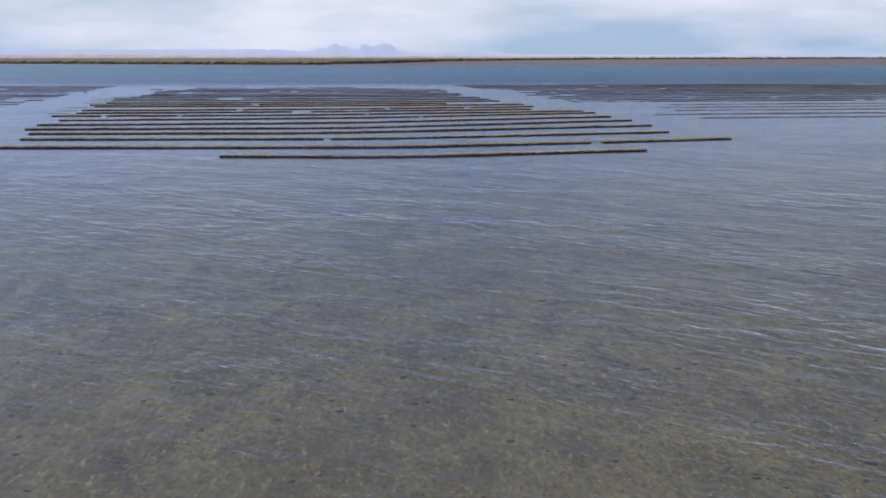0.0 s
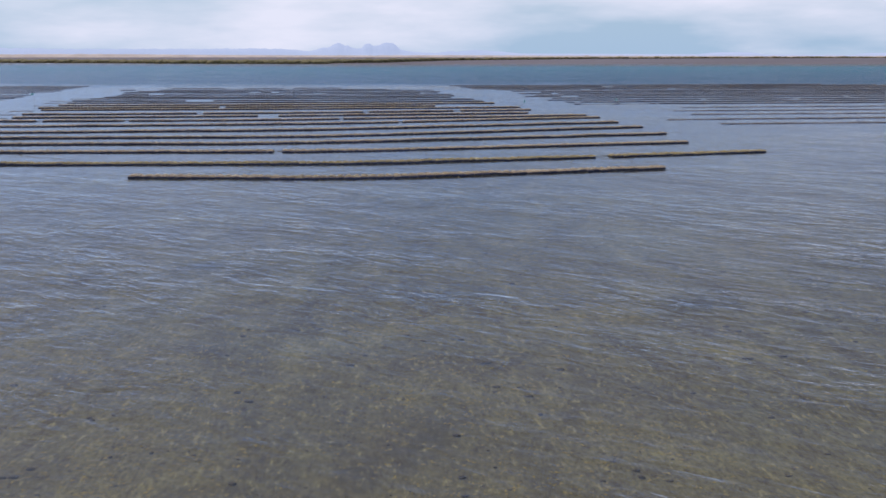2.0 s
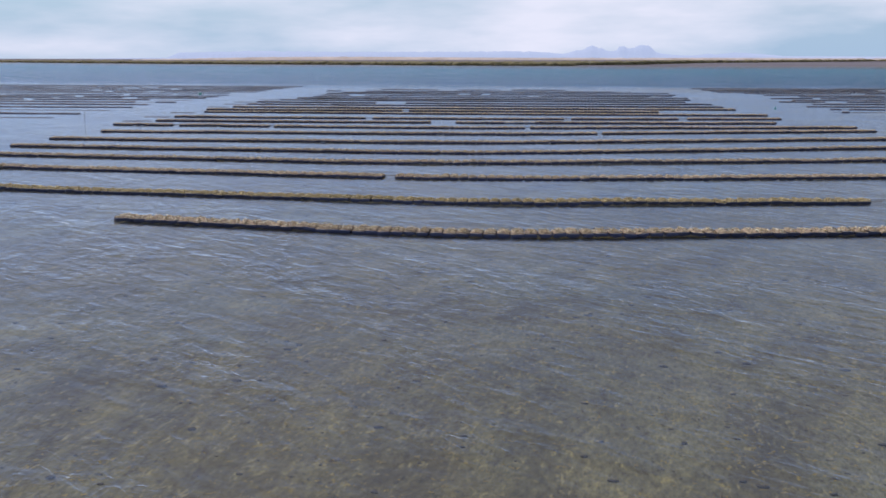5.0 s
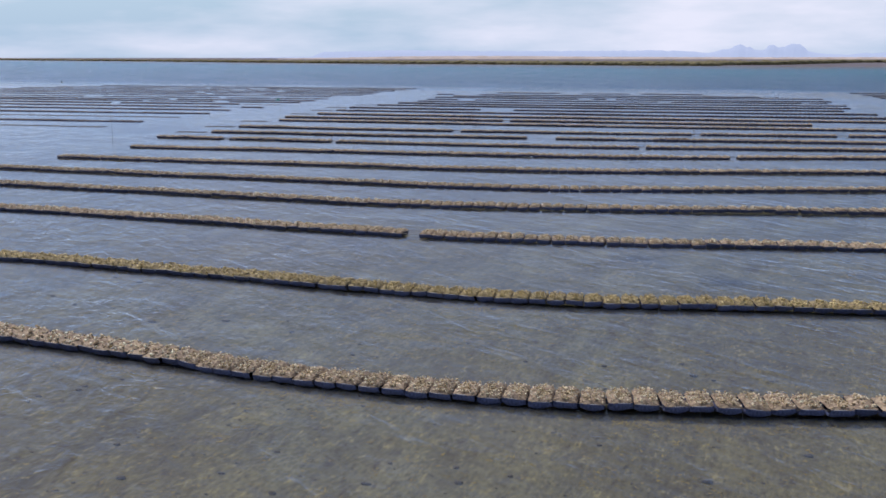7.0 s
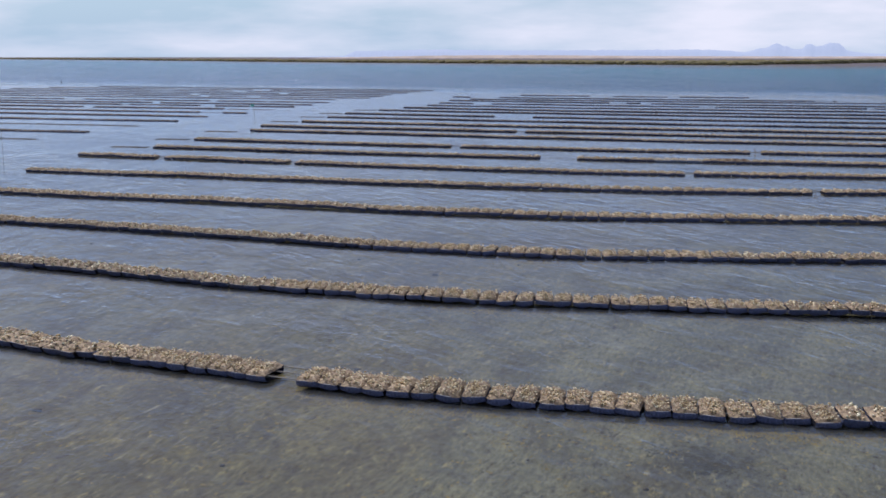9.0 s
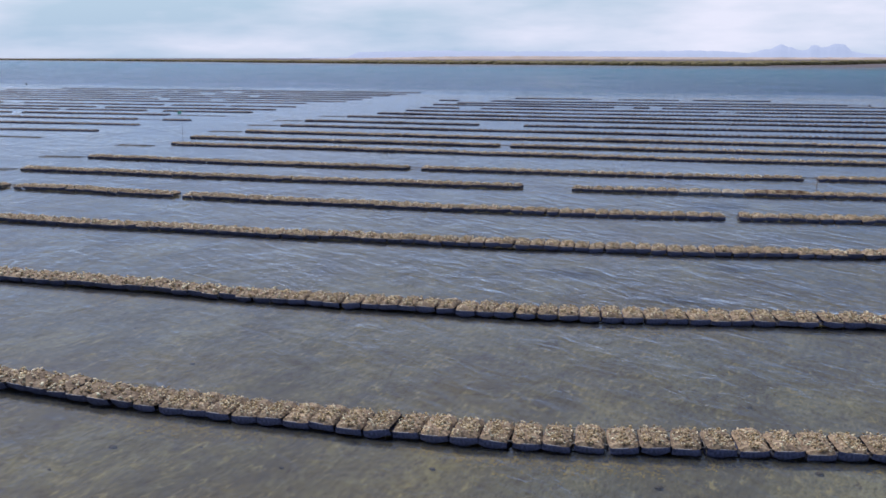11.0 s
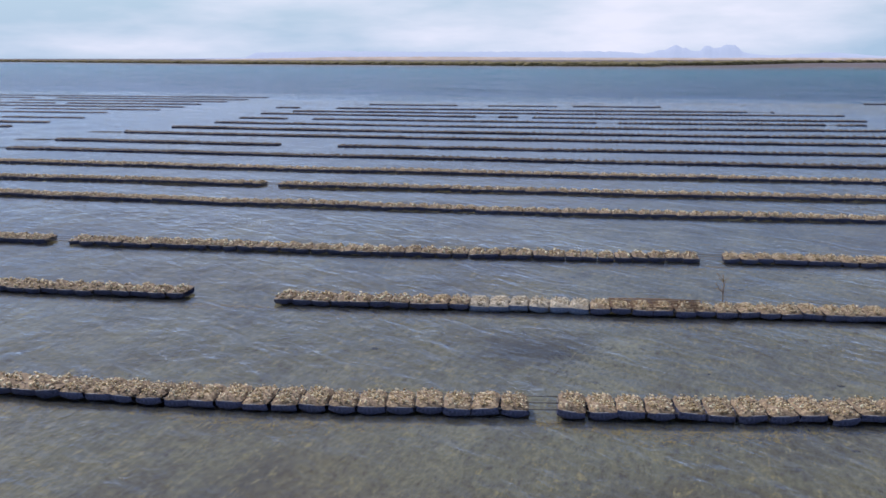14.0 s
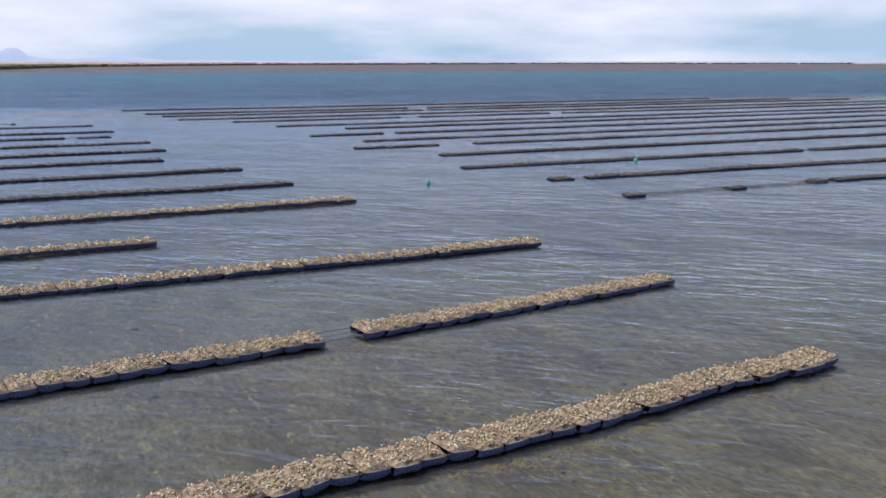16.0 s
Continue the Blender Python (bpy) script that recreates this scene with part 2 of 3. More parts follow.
def make_haze_glow(name, a, b, glow):
    """Far hills: the haze of many kilometres of air is put in as emission."""
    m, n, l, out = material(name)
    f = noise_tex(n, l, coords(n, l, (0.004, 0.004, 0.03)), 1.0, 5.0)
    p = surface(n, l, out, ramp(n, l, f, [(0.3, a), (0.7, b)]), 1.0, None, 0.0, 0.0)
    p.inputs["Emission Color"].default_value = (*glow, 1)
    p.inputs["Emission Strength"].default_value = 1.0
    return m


WATER, GROUND = make_water(), make_seabed()
SHELLS = make_shells("oyster_shells", (0.90, 0.77, 0.52), (0.66, 0.50, 0.26), (0.22, 0.15, 0.075))
SHELLS_ALGAE = make_shells("oyster_shells_with_algae", (0.74, 0.59, 0.27), (0.52, 0.40, 0.15), (0.24, 0.18, 0.07))
SHELLS_PALE = make_shells("pale_shells", (0.86, 0.76, 0.56), (0.66, 0.56, 0.39), (0.28, 0.22, 0.14))
BAG = make_mesh_bag("brown_bag_mesh", (0.19, 0.138, 0.092), (0.31, 0.232, 0.152), (0.52, 0.41, 0.26))
BAG_ALGAE = make_mesh_bag("algae_bag_mesh", (0.16, 0.122, 0.058), (0.27, 0.21, 0.095), (0.48, 0.385, 0.18))
# darker copies for far rows, the shade of their fronts put into the colour
BAG_FAR_SHADE = make_mesh_bag("far_shade_bag_mesh", (0.058, 0.048, 0.040), (0.100, 0.083, 0.067), (0.20, 0.165, 0.125))
SHELLS_FAR_SHADE = make_shells("far_shade_shells", (0.42, 0.35, 0.24), (0.28, 0.225, 0.145), (0.12, 0.095, 0.06))
# navy colour puts the shade under the bags into their bellies
BELLY_SHADE = make_plain("navy_shade_net", (0.024, 0.031, 0.070), (0.125, 0.152, 0.290), 24.0, 0.6, 0.0, 0.3)
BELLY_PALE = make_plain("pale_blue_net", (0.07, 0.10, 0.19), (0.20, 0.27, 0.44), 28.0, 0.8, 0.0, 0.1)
BAG_PALE = make_mesh_bag("pale_bag_mesh", (0.32, 0.28, 0.22), (0.47, 0.42, 0.33), (0.68, 0.61, 0.48))
ROD = make_plain("pale_plastic_rod", (0.40, 0.39, 0.38), (0.60, 0.58, 0.56), 9.0, 0.5)
STEEL = make_plain("weathered_steel", (0.16, 0.14, 0.12), (0.34, 0.32, 0.29), 14.0, 0.6, 0.2)
RUST = make_plain("rusty_wood", (0.24, 0.15, 0.09), (0.38, 0.25, 0.15), 8.0, 0.85)
TWIG = make_plain("dry_twig", (0.22, 0.15, 0.09), (0.33, 0.24, 0.15), 20.0, 0.9)
TEAL = make_plain("teal_plastic", (0.10, 0.42, 0.38), (0.16, 0.52, 0.47), 6.0, 0.45)
WEED = make_plain("olive_seaweed", (0.23, 0.180, 0.050), (0.46, 0.365, 0.095), 3.0, 0.9, 0.0, 0.1)
DARK_WEED = make_plain("dark_seaweed", (0.060, 0.056, 0.036), (0.125, 0.115, 0.070), 2.5, 0.9, 0.0, 0.1)
STONE = make_plain("dark_stone", (0.050, 0.042, 0.028), (0.105, 0.088, 0.056), 6.0, 0.9)
BUSH = make_plain("mangrove_leaves", (0.115, 0.100, 0.042), (0.25, 0.205, 0.095), 0.35, 0.9)
DUNE = make_plain("dune_sand", (0.42, 0.34, 0.27), (0.60, 0.50, 0.41), 0.02, 0.95)
# the hills give off the lilac haze of distance themselves
HILL = make_haze_glow("haze_glow_hill", (0.09, 0.10, 0.11), (0.13, 0.13, 0.14), (0.43, 0.515, 0.675))


# ---- building helpers ----
def arrays_mesh(name, verts, faces, mats, index=None):
    """A mesh from arrays of corners and of triangles or quads."""
    me = bpy.data.meshes.new(name)
    faces = np.asarray(faces, dtype=np.int32)
    k = faces.shape[1]
    me.vertices.add(len(verts))
    me.vertices.foreach_set("co", np.asarray(verts, dtype=np.float32).ravel())
    me.loops.add(faces.size)
    me.loops.foreach_set("vertex_index", faces.ravel())
    me.polygons.add(len(faces))
    me.polygons.foreach_set("loop_start", np.arange(0, faces.size, k, dtype=np.int32))
    for m in mats:
        me.materials.append(m)
    if index is not None:
        me.polygons.foreach_set("material_index", np.asarray(index, dtype=np.int32))
    me.update(calc_edges=True)
    me.validate()
    return me


def child(name, mesh, parent, label=""):
    ob = new(name, mesh)
    ob.parent = parent
    if label:
        tagged(ob, label)
    return ob


def tube(points, radius, sides=6):
    """Corners and triangles of a round bar through the points, closed at its ends."""
    pts = [Vector(p) for p in points]
    V, F = [], []
    for i, p in enumerate(pts):
        d = (pts[min(i + 1, len(pts) - 1)] - pts[max(i - 1, 0)]).normalized()
        a = d.orthogonal().normalized()
        b = d.cross(a)
        for k in range(sides):
            t = 2 * math.pi * k / sides
            V.append(p + radius * (math.cos(t) * a + math.sin(t) * b))
    for i in range(len(pts) - 1):
        for k in range(sides):
            q = (k + 1) % sides
            a, b, c, d = i * sides + k, i * sides + q, (i + 1) * sides + q, (i + 1) * sides + k
            F += [(a, b, c), (a, c, d)]
    last = (len(pts) - 1) * sides
    for k in range(1, sides - 1):
        F += [(0, k + 1, k), (last, last + k, last + k + 1)]
    return np.array([tuple(v) for v in V]), np.array(F)


def join(parts):
    """One pair of arrays from several pairs of corners and triangles."""
    Vs, Fs, base = [], [], 0
    for V, F in parts:
        Vs.append(np.asarray(V, dtype=float))
        Fs.append(np.asarray(F) + base)
        base += len(V)
    return np.concatenate(Vs), np.concatenate(Fs)


# ---- oyster bags ----
BAG_W, BAG_L, BAG_H, RAIL_Z = 0.494, 0.88, 0.085, 0.140


def bag_top(u, v, lump):
    return BAG_H * (1 - abs(u) ** 3.2) ** 0.6 * (1 - abs(v) ** 5) ** 0.6 * (0.86 + lump)


def sleeve_arrays(rng, nu, nv):
    """A flat plastic net bag: its filled top side, and a belly, sagging between the rails, that stands in for the shade
    below.
    """
    ph = [rng.uniform(0, 6.28) for _ in range(4)]
    sides = []
    for side in (1, -1):
        V, F = [], []
        for j in range(nv + 1):
            for i in range(nu + 1):
                u, v = 2 * i / nu - 1, math.sin(math.pi * (j / nv - 0.5))
                lump = 0.20 * math.sin(3 * u + ph[0] + 2 * v) + 0.16 * math.sin(5 * v + ph[1])
                wide = (BAG_W if side > 0 else 0.515) / 2 * (1 + 0.025 * math.sin(4 * v + ph[2])) * (1 - 0.10 * abs(v) ** 7)
                belly = 0.172 * (1 - abs(v) ** 12) ** 0.5 * (0.8 + 0.2 * (1 - u * u)) * (1 + 0.5 * lump)
                z = 0.022 + (bag_top(u, v, lump) if side > 0 else -belly)
                V.append((u * wide, v * BAG_L / 2 * (1 + 0.012 * math.sin(3 * u + ph[3])) * (1 - 0.07 * abs(u) ** 5), z))
        for j in range(nv):
            for i in range(nu):
                a = j * (nu + 1) + i
                b, c, d = a + 1, a + nu + 2, a + nu + 1
                F += [(a, b, c), (a, c, d)] if side > 0 else [(a, c, b), (a, d, c)]
        sides.append((np.array(V), np.array(F)))
    return sides


def shell_arrays(rng, count, size):
    """Oysters that show through the net and stick out of the top of a bag."""
    parts = []
    base = np.array([(1, 0, 0), (0.25, 0.62, 0.05), (-0.8, 0.45, 0), (-0.9, -0.4, 0), (0.2, -0.6, -0.05), (0, 0, 0.36), (-0.1, 0, -0.3)])
    tri = np.array([(0, 1, 5), (1, 2, 5), (2, 3, 5), (3, 4, 5), (4, 0, 5), (1, 0, 6), (2, 1, 6), (3, 2, 6), (4, 3, 6), (0, 4, 6)])
    for _ in range(count):
        u, v = max(-0.82, min(0.82, rng.gauss(0, 0.48))), max(-0.86, min(0.84, rng.gauss(-0.08, 0.52)))
        s = size * rng.uniform(0.6, 1.3)
        e = Euler((rng.gauss(0, 0.5), rng.gauss(0, 0.5), rng.uniform(0, 6.28))).to_matrix()
        z = 0.016 + bag_top(u, v, 0.05) + rng.uniform(-0.006, 0.024) + (rng.uniform(0.01, 0.035) if rng.random() < 0.14 else 0.0)
        p = base * (s, s * rng.uniform(0.75, 1.15), s * 0.9) @ np.array(e.transposed()) + (u * BAG_W / 2, v * BAG_L / 2, z)
        parts.append((p, tri))
    return join(parts)


def rod_arrays():
    y = -BAG_L / 2 - 0.003
    return tube([(-0.195, y + 0.022, 0.020), (0.0, y, 0.026), (0.195, y + 0.022, 0.019)], 0.006, 5)


rng = random.Random(5)
near_sleeves = [sleeve_arrays(rng, 8, 9) for _ in range(5)]
near_shells = [shell_arrays(rng, 160, 0.031) for _ in range(5)]
mid_bags = [(sleeve_arrays(rng, 3, 5), shell_arrays(rng, 34, 0.050)) for _ in range(5)]
far_bags = [(sleeve_arrays(rng, 2, 4), shell_arrays(rng, 5, 0.065)) for _ in range(4)]
ROD_ARR = rod_arrays()
rod_mesh = arrays_mesh("closing_rod", *ROD_ARR, [ROD])


BAG_MESHES = {}
for key, net, shell, under in (("plain", BAG, SHELLS, BELLY_SHADE), ("algae", BAG_ALGAE, SHELLS_ALGAE, BELLY_SHADE), ("pale", BAG_PALE, SHELLS_PALE, BELLY_PALE)):
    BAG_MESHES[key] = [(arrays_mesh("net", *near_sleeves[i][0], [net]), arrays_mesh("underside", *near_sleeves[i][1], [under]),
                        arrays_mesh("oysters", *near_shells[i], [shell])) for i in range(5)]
BAG_LABELS = {
    "plain": "brown plastic mesh bag of tan oysters lying on a trestle",
    "algae": "mesh oyster bag overgrown with yellow-green algae on a trestle",
    "pale": "clean pale mesh oyster bag lying on a trestle",
}


def oyster_bag(m, look_key, variant, group):
    net, underside, shells = BAG_MESHES[look_key][variant]
    ob = new("oyster_bag", net)
    ob.matrix_world = m
    tagged(ob, BAG_LABELS[look_key], "oyster bag", group)
    child("underside", underside, ob, "pale blue net underside" if look_key == "pale" else "net underside with the navy shade below the bag painted in")
    tagged(child("shell_heap", shells, ob), kind="stuff")
    child("closing_rod", rod_mesh, ob, "pale closing rod")
    return ob


# ---- trestles ----
def trestle_prototype():
    """A low welded rack, three metres long: three rails, two cross bars and six legs."""
    ob = new("trestle", None)
    ob.empty_display_size = 0.2
    rail = arrays_mesh("rail", *tube([(-1.5, 0, 0), (-0.5, 0, -0.006), (0.5, 0, -0.004), (1.5, 0, 0)], 0.012), [STEEL])
    leg = arrays_mesh("leg", *tube([(0, 0, 0), (0.01, 0, -0.22), (0.0, 0.01, -0.42)], 0.009), [STEEL])
    bar = arrays_mesh("cross_bar", *tube([(0, -0.37, 0), (0, 0, -0.004), (0, 0.37, 0)], 0.010), [STEEL])
    for y in (-0.36, 0.0, 0.36):
        child("rail", rail, ob).location = (0, y, RAIL_Z - 0.012)
    for x in (-1.2, 1.2):
        child("cross_bar", bar, ob).location = (x, 0, RAIL_Z - 0.034)
        for y in (-0.36, 0.36):
            child("leg", leg, ob).location = (x, y, RAIL_Z - 0.02)
    return tagged(ob, "low weathered steel trestle standing in shallow water", "trestle", "trestles of the oyster farm")


trestle = trestle_prototype()
trestle_used = []


def put_trestle(m):
    if trestle_used:
        copy_thing(trestle, m)
    else:
        trestle.matrix_world = m
        trestle_used.append(1)


def curve_y(row, x):
    xl, yl, xr, yr, sag, (bend, at, soft) = row
    s = (x - xl) / (xr - xl)
    curve = bend * (math.hypot(x - at, soft) - (1 - s) * math.hypot(xl - at, soft) - s * math.hypot(xr - at, soft))
    return yl + (yr - yl) * s + 4 * sag * s * (1 - s) + curve + 0.07 * math.sin(0.31 * x + yl) + 0.04 * math.sin(0.83 * x + 2 * yl)


def row_pose(row, x, z, turn=0.0):
    a = math.degrees(math.atan2(curve_y(row, x + 0.5) - curve_y(row, x - 0.5), 1.0))
    return pose(x, curve_y(row, x), z, 0, 0, a + turn)


def stretches(xl, xr, gaps):
    cuts = [xl]
    for a, b in gaps:
        cuts += [a, b]
    cuts.append(xr)
    return [(cuts[i], cuts[i + 1]) for i in range(0, len(cuts), 2)]


def place(parts_out, arr, m):
    V, F = arr
    r = np.array(m.to_3x3())
    parts_out.append((V @ r.T + np.array(m.translation), F))


def oyster_row(xl, yl, xr, yr, sag=0.0, gaps=(), near=None, key="plain", lod="mid", racks=True, group="bags of one row", pale=None, drop=0.0, gone=0.0, bend=(0.0, 0.0, 1.0)):
    """One row of the farm: trestles and the bags on them, single ones in the stretch near the flight, the rest joined."""
    row, r = (xl, yl, xr, yr, sag, bend), random.Random(round(yl * 31 + xl))
    nets, bellies, shells, rods = [], [], [], []
    bank = mid_bags if lod == "mid" else far_bags
    for x0, x1 in stretches(xl, xr, gaps):
        n = max(1, round((x1 - x0) / 0.5))
        step, lift, missing = (x1 - x0) / n, 0.0, 0
        for i in range(n):
            missing = missing - 1 if missing > 0 else (r.randrange(2, 9) if r.random() < gone / 5 else 0)
            if missing:
                continue
            x = x0 + (i + 0.5) * step
            lift = 0.8 * lift + r.gauss(0, 0.009)
            m = row_pose(row, x, RAIL_Z + lift - drop, r.gauss(0, 2.0)) @ pose(0, r.gauss(0, 0.03) - 0.07, 0, r.gauss(0, 1.2), r.gauss(0, 2.8), 0)
            if near and near[0] <= x <= near[1]:
                kind = "pale" if pale and pale[0] <= x <= pale[1] else key
                oyster_bag(m, kind, r.randrange(5), group)
            else:
                s, h = bank[r.randrange(len(bank))]
                place(nets, s[0], m)
                place(bellies, s[1], m)
                place(shells, h, m)
                if lod == "mid":
                    place(rods, ROD_ARR, m)
    # dark rows take the net and shells with shade painted in
    net, shell = {"algae": (BAG_ALGAE, SHELLS_ALGAE), "dark": (BAG_FAR_SHADE, SHELLS_FAR_SHADE)}.get(key, (BAG, SHELLS))
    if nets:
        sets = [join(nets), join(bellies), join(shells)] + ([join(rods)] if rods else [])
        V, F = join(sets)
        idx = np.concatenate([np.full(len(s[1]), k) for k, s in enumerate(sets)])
        ob = new("oyster_bags", arrays_mesh("oyster_bags", V, F, [net, BELLY_SHADE, shell, ROD], idx))
        tagged(ob, "long row of brown mesh oyster bags on low trestles", "oyster bags", kind="stuff")
    if near:
        row_weed(row, max(xl, near[0] - 14), min(xr, near[1] + 14), round(yl))
    # racks, left out only in the wide openings
    open_water = [g for g in gaps if g[1] - g[0] > 1.2]
    bars = []
    for x0, x1 in stretches(xl, xr, open_water):
        n = max(1, round((x1 - x0) / 3.0))
        for i in range(n):
            x = x0 + (i + 0.5) * (x1 - x0) / n
            m = row_pose(row, x, -drop)
            if racks:
                put_trestle(m @ Matrix.Diagonal(((x1 - x0) / n / 3.0, 1, 1, 1)))
            else:
                for y in (-0.36, 0.36):
                    place(bars, tube([(-1.5, y, RAIL_Z - 0.012), (1.5, y, RAIL_Z - 0.012)], 0.014, 4), m)
                    place(bars, tube([(-1.2, y, RAIL_Z), (-1.2, y, -0.35)], 0.008, 4), m)
    if bars:
        ob = new("trestle_row", arrays_mesh("trestle_row", *join(bars), [STEEL]))
        tagged(ob, "row of low steel trestles under oyster bags", "trestles", kind="stuff")


def bare_row(xl, yl, xr, yr):
    """Trestles with no bags, almost awash."""
    row, bars = (xl, yl, xr, yr, 0.0, (0.0, 0.0, 1.0)), []
    n = max(1, round((xr - xl) / 3.0))
    for i in range(n):
        m = row_pose(row, xl + (i + 0.5) * (xr - xl) / n, -0.10)
        for y in (-0.36, 0.0, 0.36):
            place(bars, tube([(-1.5, y, RAIL_Z), (1.5, y, RAIL_Z)], 0.022, 4), m)
        place(bars, tube([(-1.2, 0.36, RAIL_Z), (-1.2, 0.36, -0.3)], 0.02, 4), m)
    ob = new("bare_trestle_row", arrays_mesh("bare_trestle_row", *join(bars), [STEEL]))
    tagged(ob, "row of empty steel trestles almost awash", "trestles", kind="stuff")


# ---- ground, shore, distance ----
SHORE_X = [-4800, -1919, -953, -540, -383, -205, -54, 106, 252, 451, 1500, 4800]
SHORE_Y = [3500, 1825, 1277, 1008, 940, 868, 820, 850, 860, 850, 800, 700]


def shore_y(x):
    return float(np.interp(x, SHORE_X, SHORE_Y)) + 9 * math.sin(x * 0.021) + 5 * math.sin(x * 0.057 + 1)


def ground_z(x, y):
    d = y - shore_y(x)
    near_flat = -0.11 + 0.015 * math.sin(x * 0.11 + 0.6 * math.sin(y * 0.05)) * math.sin(y * 0.09)
    edge = 272 + 0.06 * x + 8 * math.sin(x * 0.018)
    t = min(1, max(0, (y - edge) / 70))
    rise = min(1, max(0, (y - edge - 70) / max(60, shore_y(x) - 45 - edge - 70)))
    z = near_flat + (-4.0 + 2.0 * rise - near_flat) * t * t * (3 - 2 * t)
    if d > -45:
        s = min(1, (d + 45) / 55)
        z = z + (0.10 - z) * s * s * (3 - 2 * s)
    if d > 10:
        z = 0.10 + 0.9 * (1 - math.exp(-(d - 10) / 500))
    return z


def build_ground():
    xs = np.unique(np.concatenate([np.linspace(-4900, -700, 60), np.linspace(-700, 700, 141), np.linspace(700, 4900, 50)]))
    ys = np.unique(np.concatenate([np.linspace(-1500, -60, 20), np.linspace(-60, 330, 79), np.linspace(330, 1100, 120), np.linspace(1100, 4950, 120)]))
    V = [(x, y, ground_z(x, y)) for y in ys for x in xs]
    nx, ny = len(xs), len(ys)
    i, j = np.meshgrid(np.arange(nx - 1), np.arange(ny - 1))
    a = (j * nx + i).ravel()
    me = arrays_mesh("ground", V, np.stack([a, a + 1, a + nx + 1, a + nx], 1), [GROUND])
    me.polygons.foreach_set("use_smooth", np.ones(len(me.polygons), dtype=bool))
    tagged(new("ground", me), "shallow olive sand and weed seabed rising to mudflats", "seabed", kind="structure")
    w = arrays_mesh("water", [(-4950, -1500, 0), (4950, -1500, 0), (4950, 4950, 0), (-4950, 4950, 0)], [(0, 1, 2, 3)], [WATER])
    tagged(new("water", w), "clear shallow sea water with small wind ripples", "water", kind="structure")


build_ground()


def bush_belt(name, label, front, depth, count, size, seed):
    """A low ragged belt of shrubs along a line."""
    r, parts = random.Random(seed), []
    bm = bmesh.new()
    bmesh.ops.create_icosphere(bm, subdivisions=1, radius=1.0)
    bv = np.array([tuple(v.co) for v in bm.verts])
    bf = np.array([[v.index for v in f.verts] for f in bm.faces])
    bm.free()
    span = [p[0] for p in front], [p[1] for p in front]
    for _ in range(count):
        k = r.random()
        x = np.interp(k, np.linspace(0, 1, len(front)), span[0]) + r.uniform(-12, 12)
        y = float(np.interp(x, *span)) + depth * r.random() ** 1.5
        s = size * r.uniform(0.45, 1.0)
        jig = np.array([[r.uniform(0.65, 1.25)] for _ in bv])
        v = bv * jig * (s * r.uniform(1.2, 2.8), s * r.uniform(1.0, 1.6), s * 0.62)
        parts.append((v + (x, y, max(0.2, ground_z(x, y)) + s * 0.36), bf))
    ob = new(name, arrays_mesh(name, *join(parts), [BUSH]))
    return tagged(ob, label, "shrubs", kind="stuff")


bush_belt("mangrove_belt", "long low belt of olive-green mangrove shrubs on the far shore",
          [(-4300, 3280), (-1919, 1850), (-953, 1300), (-540, 1032), (-383, 964), (-205, 890), (-110, 860)], 70, 4200, 3.3, 3)
bush_belt("mangrove_belt", "thin dark line of distant mangroves behind grey mudflats",
          [(-150, 880), (-60, 960), (0, 1250), (260, 1750), (900, 2150), (1900, 2100), (4400, 1900)], 90, 2600, 3.6, 4)


def ridge(name, label, category, material_used, points, distance, eye=7.0, thick=60.0, rough=0.05, seed=1):
    """A long low ridge round the horizon: degrees to the left of +y, and height in degrees, point by point."""
    r = random.Random(seed)
    az = [p[0] for p in points]
    el = [p[1] for p in points]
    n = int(abs(az[0] - az[-1]) / 0.08) + 2
    V, F = [], []
    for i in range(n):
        a = az[0] + (az[-1] - az[0]) * i / (n - 1)
        e = float(np.interp(-a, [-q for q in az], el))
        e += rough * e * (noise.noise(Vector((a * 2.1, seed, 0))) + 0.5 * noise.noise(Vector((a * 6.3, seed, 4))))
        h = max(0.6, eye + distance * math.tan(radians(e)))
        dx, dy = -math.sin(radians(a)), math.cos(radians(a))
        for off, z in ((-thick, 0.0), (-0.45 * thick, h * r.uniform(0.45, 0.6)), (0, h), (thick, 0.0)):
            V.append((dx * (distance + off), 60 + dy * (distance + off), z))
    for i in range(n - 1):
        for k in range(3):
            a = i * 4 + k
            F.append((a, a + 4, a + 5, a + 1))
    return tagged(new(name, arrays_mesh(name, V, F, [material_used])), label, category, kind="structure")


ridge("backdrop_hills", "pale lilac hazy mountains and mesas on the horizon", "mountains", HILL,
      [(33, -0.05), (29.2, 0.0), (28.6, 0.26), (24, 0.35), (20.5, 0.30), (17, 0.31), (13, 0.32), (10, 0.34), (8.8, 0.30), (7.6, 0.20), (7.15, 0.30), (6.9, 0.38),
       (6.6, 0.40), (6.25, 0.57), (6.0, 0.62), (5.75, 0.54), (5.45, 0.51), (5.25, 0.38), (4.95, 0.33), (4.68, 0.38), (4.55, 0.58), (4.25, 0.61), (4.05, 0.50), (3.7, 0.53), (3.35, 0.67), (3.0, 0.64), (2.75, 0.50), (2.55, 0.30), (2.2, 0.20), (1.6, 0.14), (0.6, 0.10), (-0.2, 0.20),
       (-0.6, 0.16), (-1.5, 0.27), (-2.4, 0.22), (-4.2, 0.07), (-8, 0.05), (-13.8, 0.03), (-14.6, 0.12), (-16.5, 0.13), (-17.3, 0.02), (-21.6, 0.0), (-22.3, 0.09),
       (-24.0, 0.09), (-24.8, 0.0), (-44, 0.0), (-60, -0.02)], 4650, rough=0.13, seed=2)
